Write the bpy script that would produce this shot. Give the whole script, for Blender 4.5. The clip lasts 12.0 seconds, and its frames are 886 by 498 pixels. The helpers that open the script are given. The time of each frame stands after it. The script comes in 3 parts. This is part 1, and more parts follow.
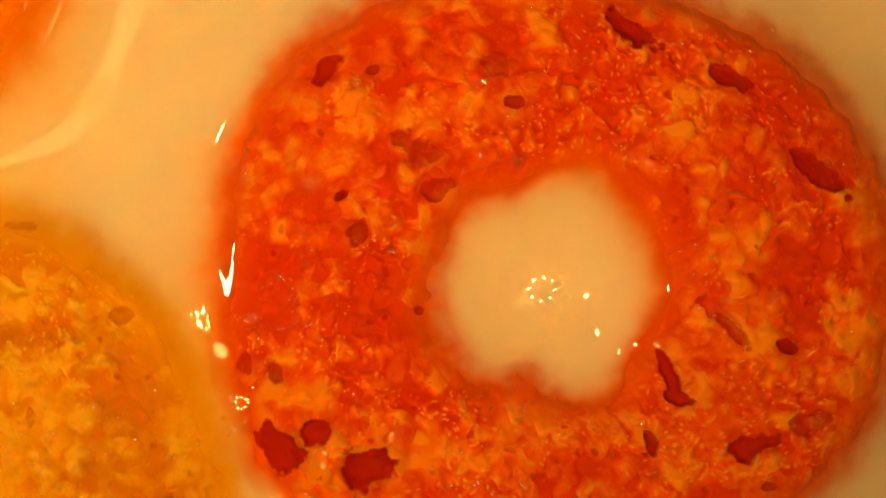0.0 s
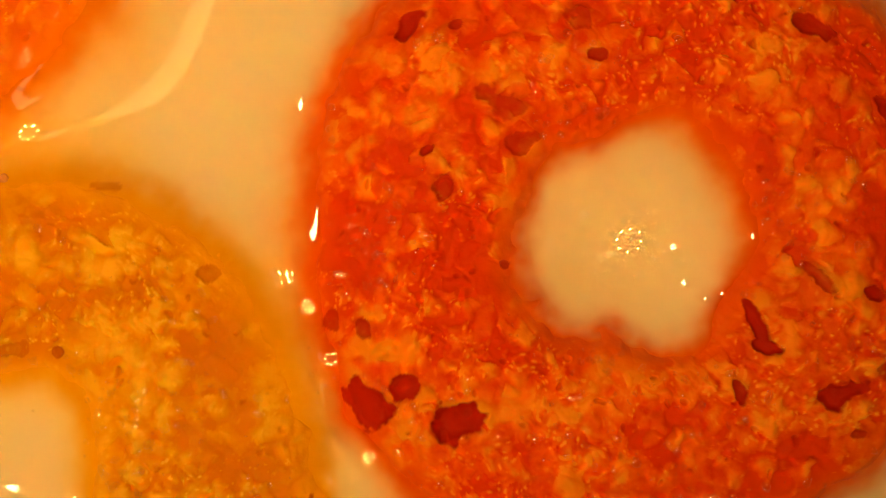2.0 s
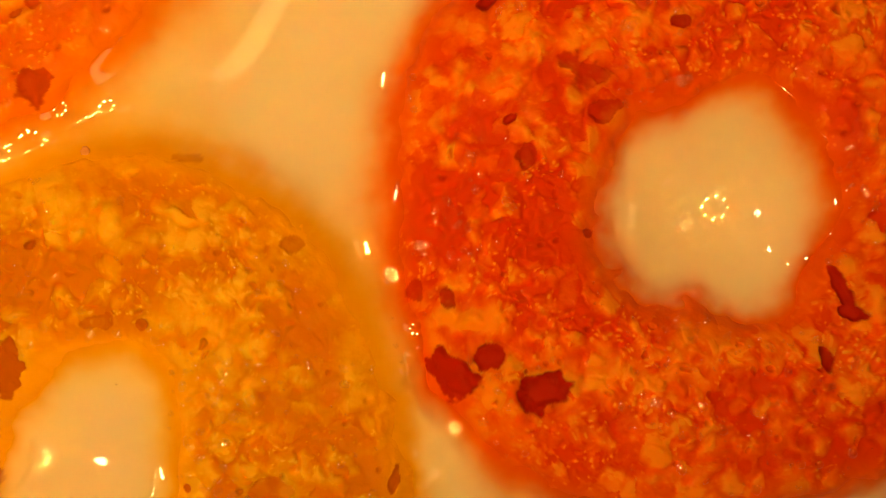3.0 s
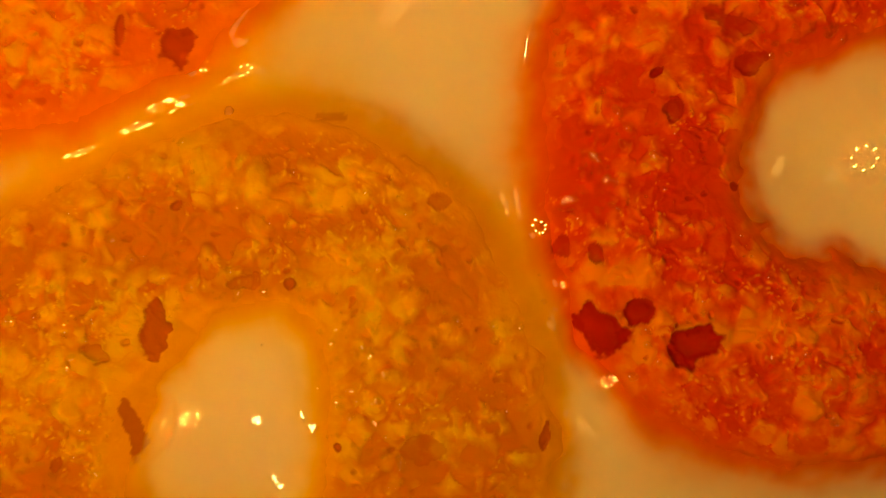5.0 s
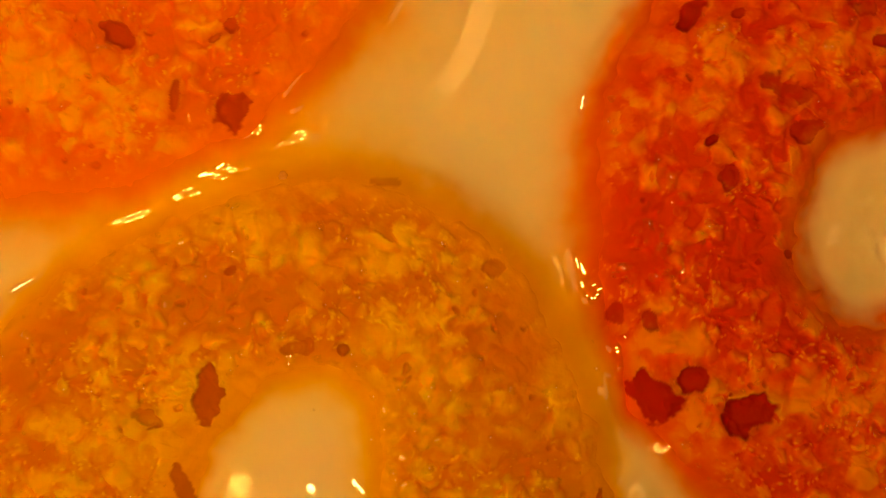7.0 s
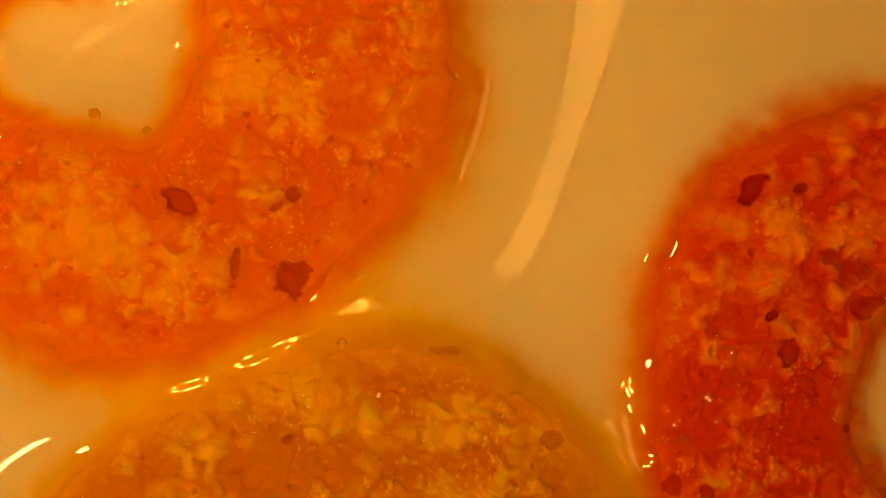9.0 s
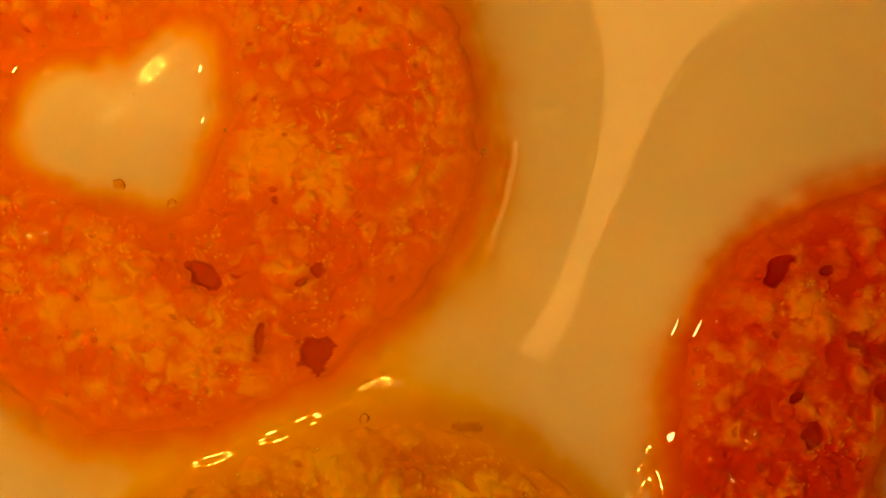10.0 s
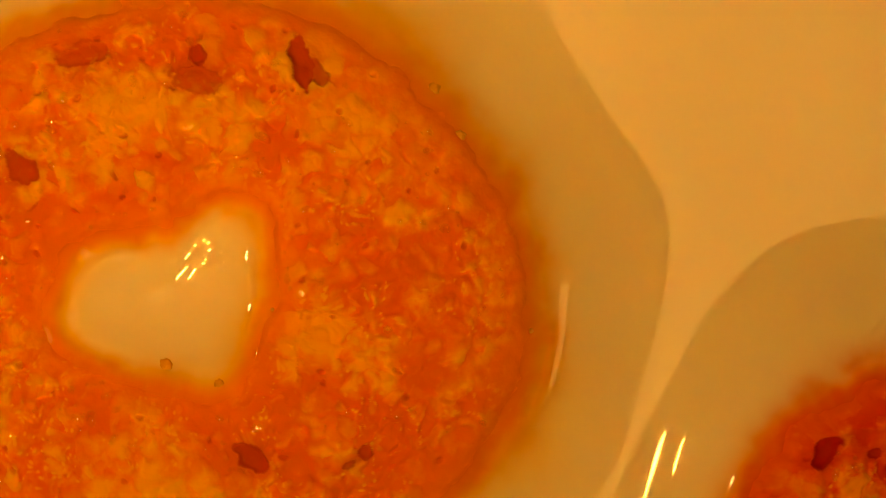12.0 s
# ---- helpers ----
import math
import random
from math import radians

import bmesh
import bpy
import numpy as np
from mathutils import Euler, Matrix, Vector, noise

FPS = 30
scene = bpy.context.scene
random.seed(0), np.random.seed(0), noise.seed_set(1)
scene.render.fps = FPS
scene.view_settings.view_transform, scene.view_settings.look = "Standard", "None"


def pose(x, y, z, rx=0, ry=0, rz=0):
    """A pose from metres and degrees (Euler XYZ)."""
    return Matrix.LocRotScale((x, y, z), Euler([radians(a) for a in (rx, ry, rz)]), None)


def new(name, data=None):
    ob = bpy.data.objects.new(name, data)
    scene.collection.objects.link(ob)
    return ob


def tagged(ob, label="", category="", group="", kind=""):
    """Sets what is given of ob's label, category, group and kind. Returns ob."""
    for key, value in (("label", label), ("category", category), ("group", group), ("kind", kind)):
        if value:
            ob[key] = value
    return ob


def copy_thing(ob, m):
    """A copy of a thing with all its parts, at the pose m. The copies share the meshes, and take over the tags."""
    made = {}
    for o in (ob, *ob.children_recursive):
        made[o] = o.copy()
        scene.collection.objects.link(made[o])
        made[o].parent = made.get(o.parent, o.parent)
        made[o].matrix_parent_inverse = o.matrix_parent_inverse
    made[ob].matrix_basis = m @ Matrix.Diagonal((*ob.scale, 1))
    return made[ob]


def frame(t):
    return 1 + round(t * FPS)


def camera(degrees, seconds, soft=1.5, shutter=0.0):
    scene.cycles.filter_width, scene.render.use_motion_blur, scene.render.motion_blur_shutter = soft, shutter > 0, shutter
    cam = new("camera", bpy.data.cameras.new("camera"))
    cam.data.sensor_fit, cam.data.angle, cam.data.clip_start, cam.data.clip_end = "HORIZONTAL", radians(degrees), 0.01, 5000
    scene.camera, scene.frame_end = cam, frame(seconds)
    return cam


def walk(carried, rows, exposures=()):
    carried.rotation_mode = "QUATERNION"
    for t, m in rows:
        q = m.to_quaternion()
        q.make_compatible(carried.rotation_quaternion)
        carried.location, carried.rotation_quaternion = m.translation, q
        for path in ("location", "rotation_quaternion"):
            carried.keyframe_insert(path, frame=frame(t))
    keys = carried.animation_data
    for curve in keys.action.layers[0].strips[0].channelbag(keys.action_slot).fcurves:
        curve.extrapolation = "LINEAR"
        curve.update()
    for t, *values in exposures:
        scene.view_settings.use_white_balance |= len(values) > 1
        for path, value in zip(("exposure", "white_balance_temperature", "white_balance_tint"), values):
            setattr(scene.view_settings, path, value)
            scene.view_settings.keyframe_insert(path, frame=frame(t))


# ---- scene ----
# Close-up of three soaked ring cereals in a bowl of milk, under a small hand-held microscope.
MM = 0.001
cam = camera(28.0, 12.0, soft=1.1)
# seconds, x, y, height in millimetres, then turns about x, y and z in degrees
ROWS = [
    (0.0, 0.000, 0.000, 44.119, 0.00, 0.00, 0.00),
    (0.5, 0.050, -0.407, 44.161, -0.04, 0.13, -0.26),
    (1.0, 0.070, -0.636, 44.207, 0.13, 0.36, -0.38),
    (1.5, -1.053, -0.931, 44.137, 0.18, 0.04, -0.65),
    (2.0, -2.105, -1.189, 44.181, 0.08, 0.05, -0.91),
    (2.5, -3.396, -1.499, 44.120, -0.01, -0.22, -1.05),
    (3.0, -4.149, -1.788, 44.082, -0.08, 0.11, -1.40),
    (3.5, -5.695, -2.181, 44.087, -0.18, -0.25, -2.12),
    (5.3, -8.001, -2.783, 43.915, -0.04, 0.08, -2.25),
    (5.5, -8.012, -2.779, 43.928, -0.02, 0.15, -2.28),
    (6.0, -8.456, -2.604, 43.876, 0.11, -0.07, -2.19),
    (6.5, -9.028, -1.803, 43.830, 0.04, -0.18, -1.95),
    (7.0, -9.212, -1.201, 43.848, 0.09, -0.02, -1.85),
    (7.5, -9.844, 0.014, 43.827, 0.23, -0.08, -1.52),
    (9.5, -10.808, 3.935, 43.830, 0.03, 0.09, -0.66),
    (10.0, -11.294, 5.074, 43.714, -0.09, -0.19, -0.24),
    (10.5, -11.440, 6.404, 43.729, -0.05, 0.04, -0.29),
    (11.0, -11.825, 7.551, 43.645, -0.18, -0.02, -0.27),
    (11.5, -12.114, 8.334, 43.747, 0.09, -0.05, -0.21),
    (12.0, -12.438, 9.511, 43.650, -0.05, -0.17, -0.14),
]
PATH = [(t, pose(x * MM, y * MM, z * MM, rx, ry, rz)) for t, x, y, z, rx, ry, rz in ROWS]
walk(cam, PATH, exposures=[
    (0.0, -0.01, 6900, 10), (2.5, -0.01, 6900, 9), (3.0, 0.02, 7000, 9), (3.5, -0.29, 8000, 10), (5.5, -0.32, 9000, 11), (7.5, -0.30, 9200, 10), (9.5, -0.46, 10400, 12), (12.0, -0.50, 11500, 12)])

# ---- light ----
LED_GLOW, LED_TINT = 168.0, (1.0, 0.472, 0.100)
PANEL_GLOW, PANEL_TINT = 1.9, (1.0, 0.55, 0.18)
BULB_GLOW = 40.0
world = bpy.data.worlds.new("room_air")
scene.world = world
world.use_nodes = True
world.node_tree.nodes["Background"].inputs[0].default_value = (0.30, 0.16, 0.05, 1)
world.node_tree.nodes["Background"].inputs[1].default_value = 0.10


# ---- helpers of this scene ----
def part(name, bm, material, parent, label=""):
    me = bpy.data.meshes.new(name)
    bm.to_mesh(me)
    bm.free()
    me.materials.append(material)
    ob = new(name, me)
    ob.parent = parent
    return tagged(ob, label)


def smooth(ob):
    ob.data.polygons.foreach_set("use_smooth", np.ones(len(ob.data.polygons), dtype=bool))
    return ob


def grid_mesh(name, verts, quads, material, values):
    """One smooth mesh from arrays, with named values at its points."""
    me = bpy.data.meshes.new(name)
    nv, nf = len(verts), len(quads)
    me.vertices.add(nv)
    me.vertices.foreach_set("co", np.ascontiguousarray(verts, dtype=np.float32).ravel())
    me.loops.add(nf * 4)
    me.loops.foreach_set("vertex_index", np.ascontiguousarray(quads, dtype=np.int32).ravel())
    me.polygons.add(nf)
    me.polygons.foreach_set("loop_start", np.arange(0, nf * 4, 4, dtype=np.int32))
    me.polygons.foreach_set("use_smooth", np.ones(nf, dtype=bool))
    me.update(calc_edges=True)
    for key, v in values.items():
        at = me.attributes.new(key, "FLOAT", "POINT")
        at.data.foreach_set("value", np.ascontiguousarray(v, dtype=np.float32).ravel())
    me.materials.append(material)
    return me


def hashed(i, j, seed):
    h = (i.astype(np.int64) * 374761393 + j.astype(np.int64) * 668265263 + seed * 974634777) & 0xFFFFFFFF
    h = ((h ^ (h >> 13)) * 1274126177) & 0xFFFFFFFF
    h = ((h ^ (h >> 16)) * 2246822519) & 0xFFFFFFFF
    return ((h ^ (h >> 15)) & 0xFFFFFF) / float(0xFFFFFF)


def value_noise(x, y, seed):
    i, j = np.floor(x), np.floor(y)
    u, v = x - i, y - j
    u, v = u * u * u * (u * (u * 6 - 15) + 10), v * v * v * (v * (v * 6 - 15) + 10)
    a, b = hashed(i, j, seed), hashed(i + 1, j, seed)
    c, d = hashed(i, j + 1, seed), hashed(i + 1, j + 1, seed)
    return (a + (b - a) * u) * (1 - v) + (c + (d - c) * u) * v


def fbm(x, y, scale, seed, octaves=4):
    """Layered noise about 0, within about -1 to 1; scale in the units of x."""
    out, amp, total = 0.0, 1.0, 0.0
    for o in range(octaves):
        ca, sa = math.cos(0.7 * o + seed), math.sin(0.7 * o + seed)
        xs, ys = (ca * x - sa * y) / scale, (sa * x + ca * y) / scale
        out, total = out + amp * (2 * value_noise(xs, ys, seed + 17 * o) - 1), total + amp
        amp, scale = amp * 0.5, scale * 0.5
    return out / total * 1.6


def cells(x, y, scale, seed):
    """Distance to the nearest of scattered points, in cells, and a random value of that point."""
    x, y = x / scale, y / scale
    i, j = np.floor(x), np.floor(y)
    best, who = np.full(x.shape, 9.0), np.zeros(x.shape)
    for di in (-1, 0, 1):
        for dj in (-1, 0, 1):
            px = i + di + hashed(i + di, j + dj, seed)
            py = j + dj + hashed(i + di, j + dj, seed + 5)
            d = np.hypot(x - px, y - py)
            near = d < best
            best = np.where(near, d, best)
            who = np.where(near, hashed(i + di, j + dj, seed + 9), who)
    return best, who


def step(a, b, x):
    t = np.clip((x - a) / (b - a), 0, 1)
    return t * t * (3 - 2 * t)


# ---- materials ----
def material(name):
    m = bpy.data.materials.new(name)
    m.use_nodes = True
    return m, m.node_tree.nodes, m.node_tree.links, m.node_tree.nodes["Principled BSDF"]


def noise_node(nodes, links, scale, detail=4, rough=0.6):
    tc = nodes.new("ShaderNodeTexCoord")
    n = nodes.new("ShaderNodeTexNoise")
    n.inputs["Scale"].default_value, n.inputs["Detail"].default_value, n.inputs["Roughness"].default_value = scale, detail, rough
    links.new(tc.outputs["Object"], n.inputs["Vector"])
    return n


def ramp_node(nodes, links, socket, stops):
    r = nodes.new("ShaderNodeValToRGB")
    while len(r.color_ramp.elements) < len(stops):
        r.color_ramp.elements.new(0.5)
    for e, (p, c) in zip(r.color_ramp.elements, stops):
        e.position, e.color = p, (*c, 1)
    links.new(socket, r.inputs["Fac"])
    return r


def mix_node(nodes, links, fac, a, b):
    m = nodes.new("ShaderNodeMix")
    m.data_type = "RGBA"
    for k, v in ((0, fac), (6, a), (7, b)):
        if isinstance(v, (tuple, float, int)):
            m.inputs[k].default_value = (*v, 1) if isinstance(v, tuple) else v
        else:
            links.new(v, m.inputs[k])
    return m.outputs[2]


def attribute(nodes, key):
    a = nodes.new("ShaderNodeAttribute")
    a.attribute_name = key
    return a.outputs["Fac"]


def math_node(nodes, links, how, a, b):
    m = nodes.new("ShaderNodeMath")
    m.operation = how
    for k, v in ((0, a), (1, b)):
        if isinstance(v, (float, int)):
            m.inputs[k].default_value = v
        else:
            links.new(v, m.inputs[k])
    return m.outputs[0]


def place_noise(nodes, links, scale, detail, rough):
    """Noise by place in the bowl, so that dough and the milk that wets it agree."""
    g = nodes.new("ShaderNodeNewGeometry")
    n = nodes.new("ShaderNodeTexNoise")
    n.inputs["Scale"].default_value, n.inputs["Detail"].default_value, n.inputs["Roughness"].default_value = scale, detail, rough
    links.new(g.outputs["Position"], n.inputs["Vector"])
    return n.outputs["Fac"]


def skin_value(nodes, links, patch, fine):
    """How pale the dough is at a place: gel low, crumbs high."""
    mixv = math_node(nodes, links, "ADD", math_node(nodes, links, "MULTIPLY", patch, 0.50),
                     math_node(nodes, links, "MULTIPLY", attribute(nodes, "crumb"), 0.62))
    return math_node(nodes, links, "ADD", mixv, math_node(nodes, links, "MULTIPLY", math_node(nodes, links, "SUBTRACT", fine, 0.5), 0.25))


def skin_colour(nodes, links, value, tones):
    """Soaked puffed dough: dyed gel, body, pale crumbs, paler at the soaked rim, darker inside the cavities, where
    their shade is painted in.
    """
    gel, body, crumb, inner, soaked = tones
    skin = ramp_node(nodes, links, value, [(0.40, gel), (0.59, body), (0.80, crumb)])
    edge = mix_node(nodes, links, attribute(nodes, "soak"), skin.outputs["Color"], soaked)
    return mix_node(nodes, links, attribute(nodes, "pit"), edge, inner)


def cereal_material(name, tones, bleed):
    m, nodes, links, bsdf = material(name)
    patch, fine = place_noise(nodes, links, 650, 4, 0.55), place_noise(nodes, links, 3600, 2, 0.6)
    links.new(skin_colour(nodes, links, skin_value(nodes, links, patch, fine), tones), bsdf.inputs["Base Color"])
    bsdf.inputs["Roughness"].default_value = 0.6
    bsdf.inputs["Specular IOR Level"].default_value = 0.1
    links.new(math_node(nodes, links, "MULTIPLY", math_node(nodes, links, "SUBTRACT", 1.0, attribute(nodes, "pit")), 0.17), bsdf.inputs["Coat Weight"])
    bsdf.inputs["Coat Roughness"].default_value = 0.03
    bsdf.inputs["Coat IOR"].default_value = 1.4
    thick = math_node(nodes, links, "SUBTRACT", 1.0, attribute(nodes, "shore"))
    links.new(math_node(nodes, links, "MULTIPLY", thick, 0.6), bsdf.inputs["Subsurface Weight"])
    bsdf.inputs["Subsurface Radius"].default_value = (1.0, 0.35, 0.1)
    bsdf.inputs["Subsurface Scale"].default_value = bleed
    b = nodes.new("ShaderNodeBump")
    b.inputs["Strength"].default_value, b.inputs["Distance"].default_value = 0.3, 0.00008
    links.new(fine, b.inputs["Height"])
    links.new(b.outputs["Normal"], bsdf.inputs["Normal"])
    return m


def milk_material(tones):
    """Milk, creamy white, tinted where dye soaks out of the cereal; its thin edge takes the colour of the dough that it wets."""
    m, nodes, links, bsdf = material("milk")
    cloud = noise_node(nodes, links, 140, 3, 0.5)
    tint = ramp_node(nodes, links, cloud.outputs["Fac"], [(0.35, (0.87, 0.82, 0.71)), (0.65, (0.91, 0.87, 0.77))])
    colour = tint.outputs["Color"]
    patch, fine = place_noise(nodes, links, 650, 4, 0.55), place_noise(nodes, links, 3600, 2, 0.6)
    uneven = math_node(nodes, links, "ADD", math_node(nodes, links, "MULTIPLY", patch, 0.5), 0.72)
    # dye soaks out of the dough: the more of it, the more of the green and blue it takes away
    for key, full in (("orange", (0.98, 0.28, 0.013)), ("yellow", (0.98, 0.53, 0.030)), ("red", (0.92, 0.13, 0.011))):
        amount = math_node(nodes, links, "MULTIPLY", attribute(nodes, "dye_" + key), uneven)
        dyed = ramp_node(nodes, links, amount, [(d, tuple(c ** d for c in full)) for d in (0.0, 0.12, 0.25, 0.4, 0.6, 0.8, 1.0)])
        both = nodes.new("ShaderNodeMix")
        both.data_type, both.blend_type = "RGBA", "MULTIPLY"
        both.inputs[0].default_value = 1.0
        links.new(colour, both.inputs[6])
        links.new(dyed.outputs["Color"], both.inputs[7])
        colour = both.outputs[2]
    value = skin_value(nodes, links, patch, fine)
    for key in ("orange", "yellow", "red"):
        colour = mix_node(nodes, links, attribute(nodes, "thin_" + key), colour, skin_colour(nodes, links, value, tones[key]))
    bsdf.inputs["Subsurface Radius"].default_value = (1.0, 0.8, 0.6)
    bsdf.inputs["Subsurface Scale"].default_value = 0.0005
    bare = math_node(nodes, links, "SUBTRACT", 1.0, attribute(nodes, "shore"))
    links.new(math_node(nodes, links, "MULTIPLY", bare, 0.9), bsdf.inputs["Subsurface Weight"])
    links.new(colour, bsdf.inputs["Base Color"])
    bsdf.inputs["Roughness"].default_value = 0.04
    bsdf.inputs["Specular IOR Level"].default_value = 0.0
    gloss, wet = nodes.new("ShaderNodeBsdfGlossy"), nodes.new("ShaderNodeMixShader")
    gloss.inputs["Roughness"].default_value = 0.035
    wet.inputs[0].default_value = 0.125
    links.new(bsdf.outputs[0], wet.inputs[1])
    links.new(gloss.outputs[0], wet.inputs[2])
    links.new(wet.outputs[0], nodes["Material Output"].inputs["Surface"])
    return m


def bead_material():
    m, nodes, links, bsdf = material("clear_bead")
    clear, gloss, mixer = nodes.new("ShaderNodeBsdfTransparent"), nodes.new("ShaderNodeBsdfGlossy"), nodes.new("ShaderNodeMixShader")
    gloss.inputs["Roughness"].default_value = 0.06
    mixer.inputs[0].default_value = 0.11
    links.new(clear.outputs[0], mixer.inputs[1])
    links.new(gloss.outputs[0], mixer.inputs[2])
    links.new(mixer.outputs[0], nodes["Material Output"].inputs["Surface"])
    return m


def plain_material(name, dark, light, scale, rough, metal=0.0):
    m, nodes, links, bsdf = material(name)
    n = noise_node(nodes, links, scale, 6, 0.6)
    r = ramp_node(nodes, links, n.outputs["Fac"], [(0.3, dark), (0.7, light)])
    links.new(r.outputs["Color"], bsdf.inputs["Base Color"])
    bsdf.inputs["Roughness"].default_value, bsdf.inputs["Metallic"].default_value = rough, metal
    return m


def glow_material(name, tint, strength):
    m, nodes, links, bsdf = material(name)
    e = nodes.new("ShaderNodeEmission")
    e.inputs[0].default_value, e.inputs[1].default_value = (*tint, 1), strength
    links.new(e.outputs[0], nodes["Material Output"].inputs["Surface"])
    return m


# dyed gel, body, pale crumb, inside of cavities with shade painted in, soaked rim
TONES = {
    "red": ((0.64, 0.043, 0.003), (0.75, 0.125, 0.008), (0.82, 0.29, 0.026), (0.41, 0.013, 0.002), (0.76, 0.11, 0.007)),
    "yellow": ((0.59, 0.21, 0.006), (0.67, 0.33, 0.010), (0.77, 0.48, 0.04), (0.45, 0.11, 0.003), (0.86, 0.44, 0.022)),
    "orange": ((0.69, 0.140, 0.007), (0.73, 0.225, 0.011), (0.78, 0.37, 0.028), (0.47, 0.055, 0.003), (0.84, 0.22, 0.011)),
}
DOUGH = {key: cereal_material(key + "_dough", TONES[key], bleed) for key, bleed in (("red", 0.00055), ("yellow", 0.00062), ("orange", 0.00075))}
MILK, BEAD = milk_material(TONES), bead_material()
CRUMB = plain_material("soaked_crumb", (0.56, 0.24, 0.05), (0.68, 0.36, 0.09), 3000, 0.5)
CERAMIC = plain_material("glazed_ceramic", (0.74, 0.73, 0.70), (0.80, 0.79, 0.76), 60, 0.15)
WOOD = plain_material("table_wood", (0.16, 0.09, 0.05), (0.26, 0.15, 0.08), 14, 0.45)
PLASTER = plain_material("wall_plaster", (0.22, 0.15, 0.09), (0.28, 0.19, 0.11), 5, 0.8)
BLACK_PLASTIC = plain_material("black_plastic", (0.012, 0.012, 0.012), (0.03, 0.03, 0.03), 900, 0.4)
LED_LIGHT = glow_material("led_light", LED_TINT, LED_GLOW)
PANEL_LIGHT = glow_material("panel_light", PANEL_TINT, PANEL_GLOW)
BULB_LIGHT = glow_material("bulb_light", (1.0, 0.6, 0.25), BULB_GLOW)


# ---- the rings: outlines as a radius with a few waves, millimetres ----
REACH = 1.7


def outline(r0, waves, th):
    r = np.full(th.shape, float(r0))
    for k, (a, b) in enumerate(waves, 1):
        r = r + a * np.cos(k * th) + b * np.sin(k * th)
    return r


RINGS = {
    "red": dict(centre=(2.7, -1.0), r=7.98, waves=[(-0.04, 0.08), (0.37, -0.01), (0.21, 0.03), (-0.16, 0.0)],
                hole=(2.5, -1.0), hr=3.14, hwaves=[(0.10, 0.05), (0.05, 0.04), (-0.13, -0.05), (-0.07, 0.02), (0.09, 0.02), (0.04, 0.03), (-0.03, -0.02)],
                top=0.45, slope=0.45, fall=0.40, seed=11, veil=0.55, beads=400, steep=1.40, tilt=(0.03, 0.0), wick=(0.10, 0.08),
                patches=[(-3.85, 2.8, 1.0, 0.6, -0.4), (-4.1, -0.3, 0.9, 0.5, -0.35), (-1.2, 0.0, 0.7, 0.7, -0.25), (-1.3, -1.8, 0.8, 0.5, -0.35),
                         (0.2, -3.9, 1.2, 0.5, -0.35), (8.6, 3.5, 0.8, 0.5, -0.3), (0.9, 3.4, 1.8, 0.5, 0.3), (-2.0, 1.3, 0.5, 0.8, 0.3),
                         (6.2, 3.7, 0.8, 0.5, 0.25), (7.2, 0.3, 0.8, 1.0, 0.2), (-3.6, -3.6, 0.8, 0.4, 0.3), (-0.3, -4.9, 0.9, 0.5, 0.25),
                         (9.8, -1.7, 0.4, 0.7, 0.6), (2.5, -5.0, 0.6, 0.4, 0.2)], spread=0.95, rough=1.0),
    "yellow": dict(centre=(-13.2, -7.1), r=7.9, waves=[(-0.28, -0.10), (0.13, 0.11), (-0.16, 0.08), (0.09, -0.15)],
                   hole=(-13.4, -6.75), hr=2.86, hwaves=[(0.0, -0.27), (-0.15, 0.26), (-0.15, -0.10), (-0.12, 0.06), (0.0, 0.01), (0.03, -0.03)],
                   top=0.30, slope=0.32, fall=0.35, seed=23, veil=0.85, beads=380, steep=1.35, tilt=(0.03, 0.0), wick=(0.18, -0.06),
                   patches=[(-11.3, -1.0, 1.6, 0.9, 0.3), (-13.0, -3.6, 1.0, 0.4, -0.35), (-7.8, -3.3, 0.9, 0.9, -0.2), (-15.0, -2.2, 1.2, 0.5, -0.25),
                            (-9.5, -5.3, 1.0, 1.2, 0.12), (-17.0, -5.3, 1.6, 1.0, 0.1)], spread=1.1, rough=0.9),
    "orange": dict(centre=(-18.2, 8.2), r=7.6, waves=[(-0.14, 0.12), (0.22, -0.28), (0.03, 0.24), (0.12, -0.17)],
                   hole=(-19.1, 8.5), hr=2.66, hwaves=[(0.15, -0.25), (0.31, 0.23), (-0.27, 0.08), (-0.10, 0.07), (-0.01, -0.04), (0.01, -0.06), (0.05, -0.02)],
                   top=0.30, slope=0.32, fall=0.25, seed=37, veil=0.9, beads=200, steep=1.35, tilt=(-0.01, -0.03), wick=(-0.08, -0.13),
                   patches=[(-15.1, 7.3, 1.0, 1.0, 0.40), (-12.5, 8.7, 1.4, 2.2, -0.3), (-19.4, 12.9, 2.2, 0.8, 0.32), (-18.9, 3.4, 1.8, 0.9, 0.42),
                            (-15.7, 1.15, 1.2, 0.5, -0.35), (-20.3, 0.6, 1.5, 0.4, -0.3), (-19.5, 11.7, 1.2, 0.4, -0.25)], spread=1.4, rough=0.7),
}
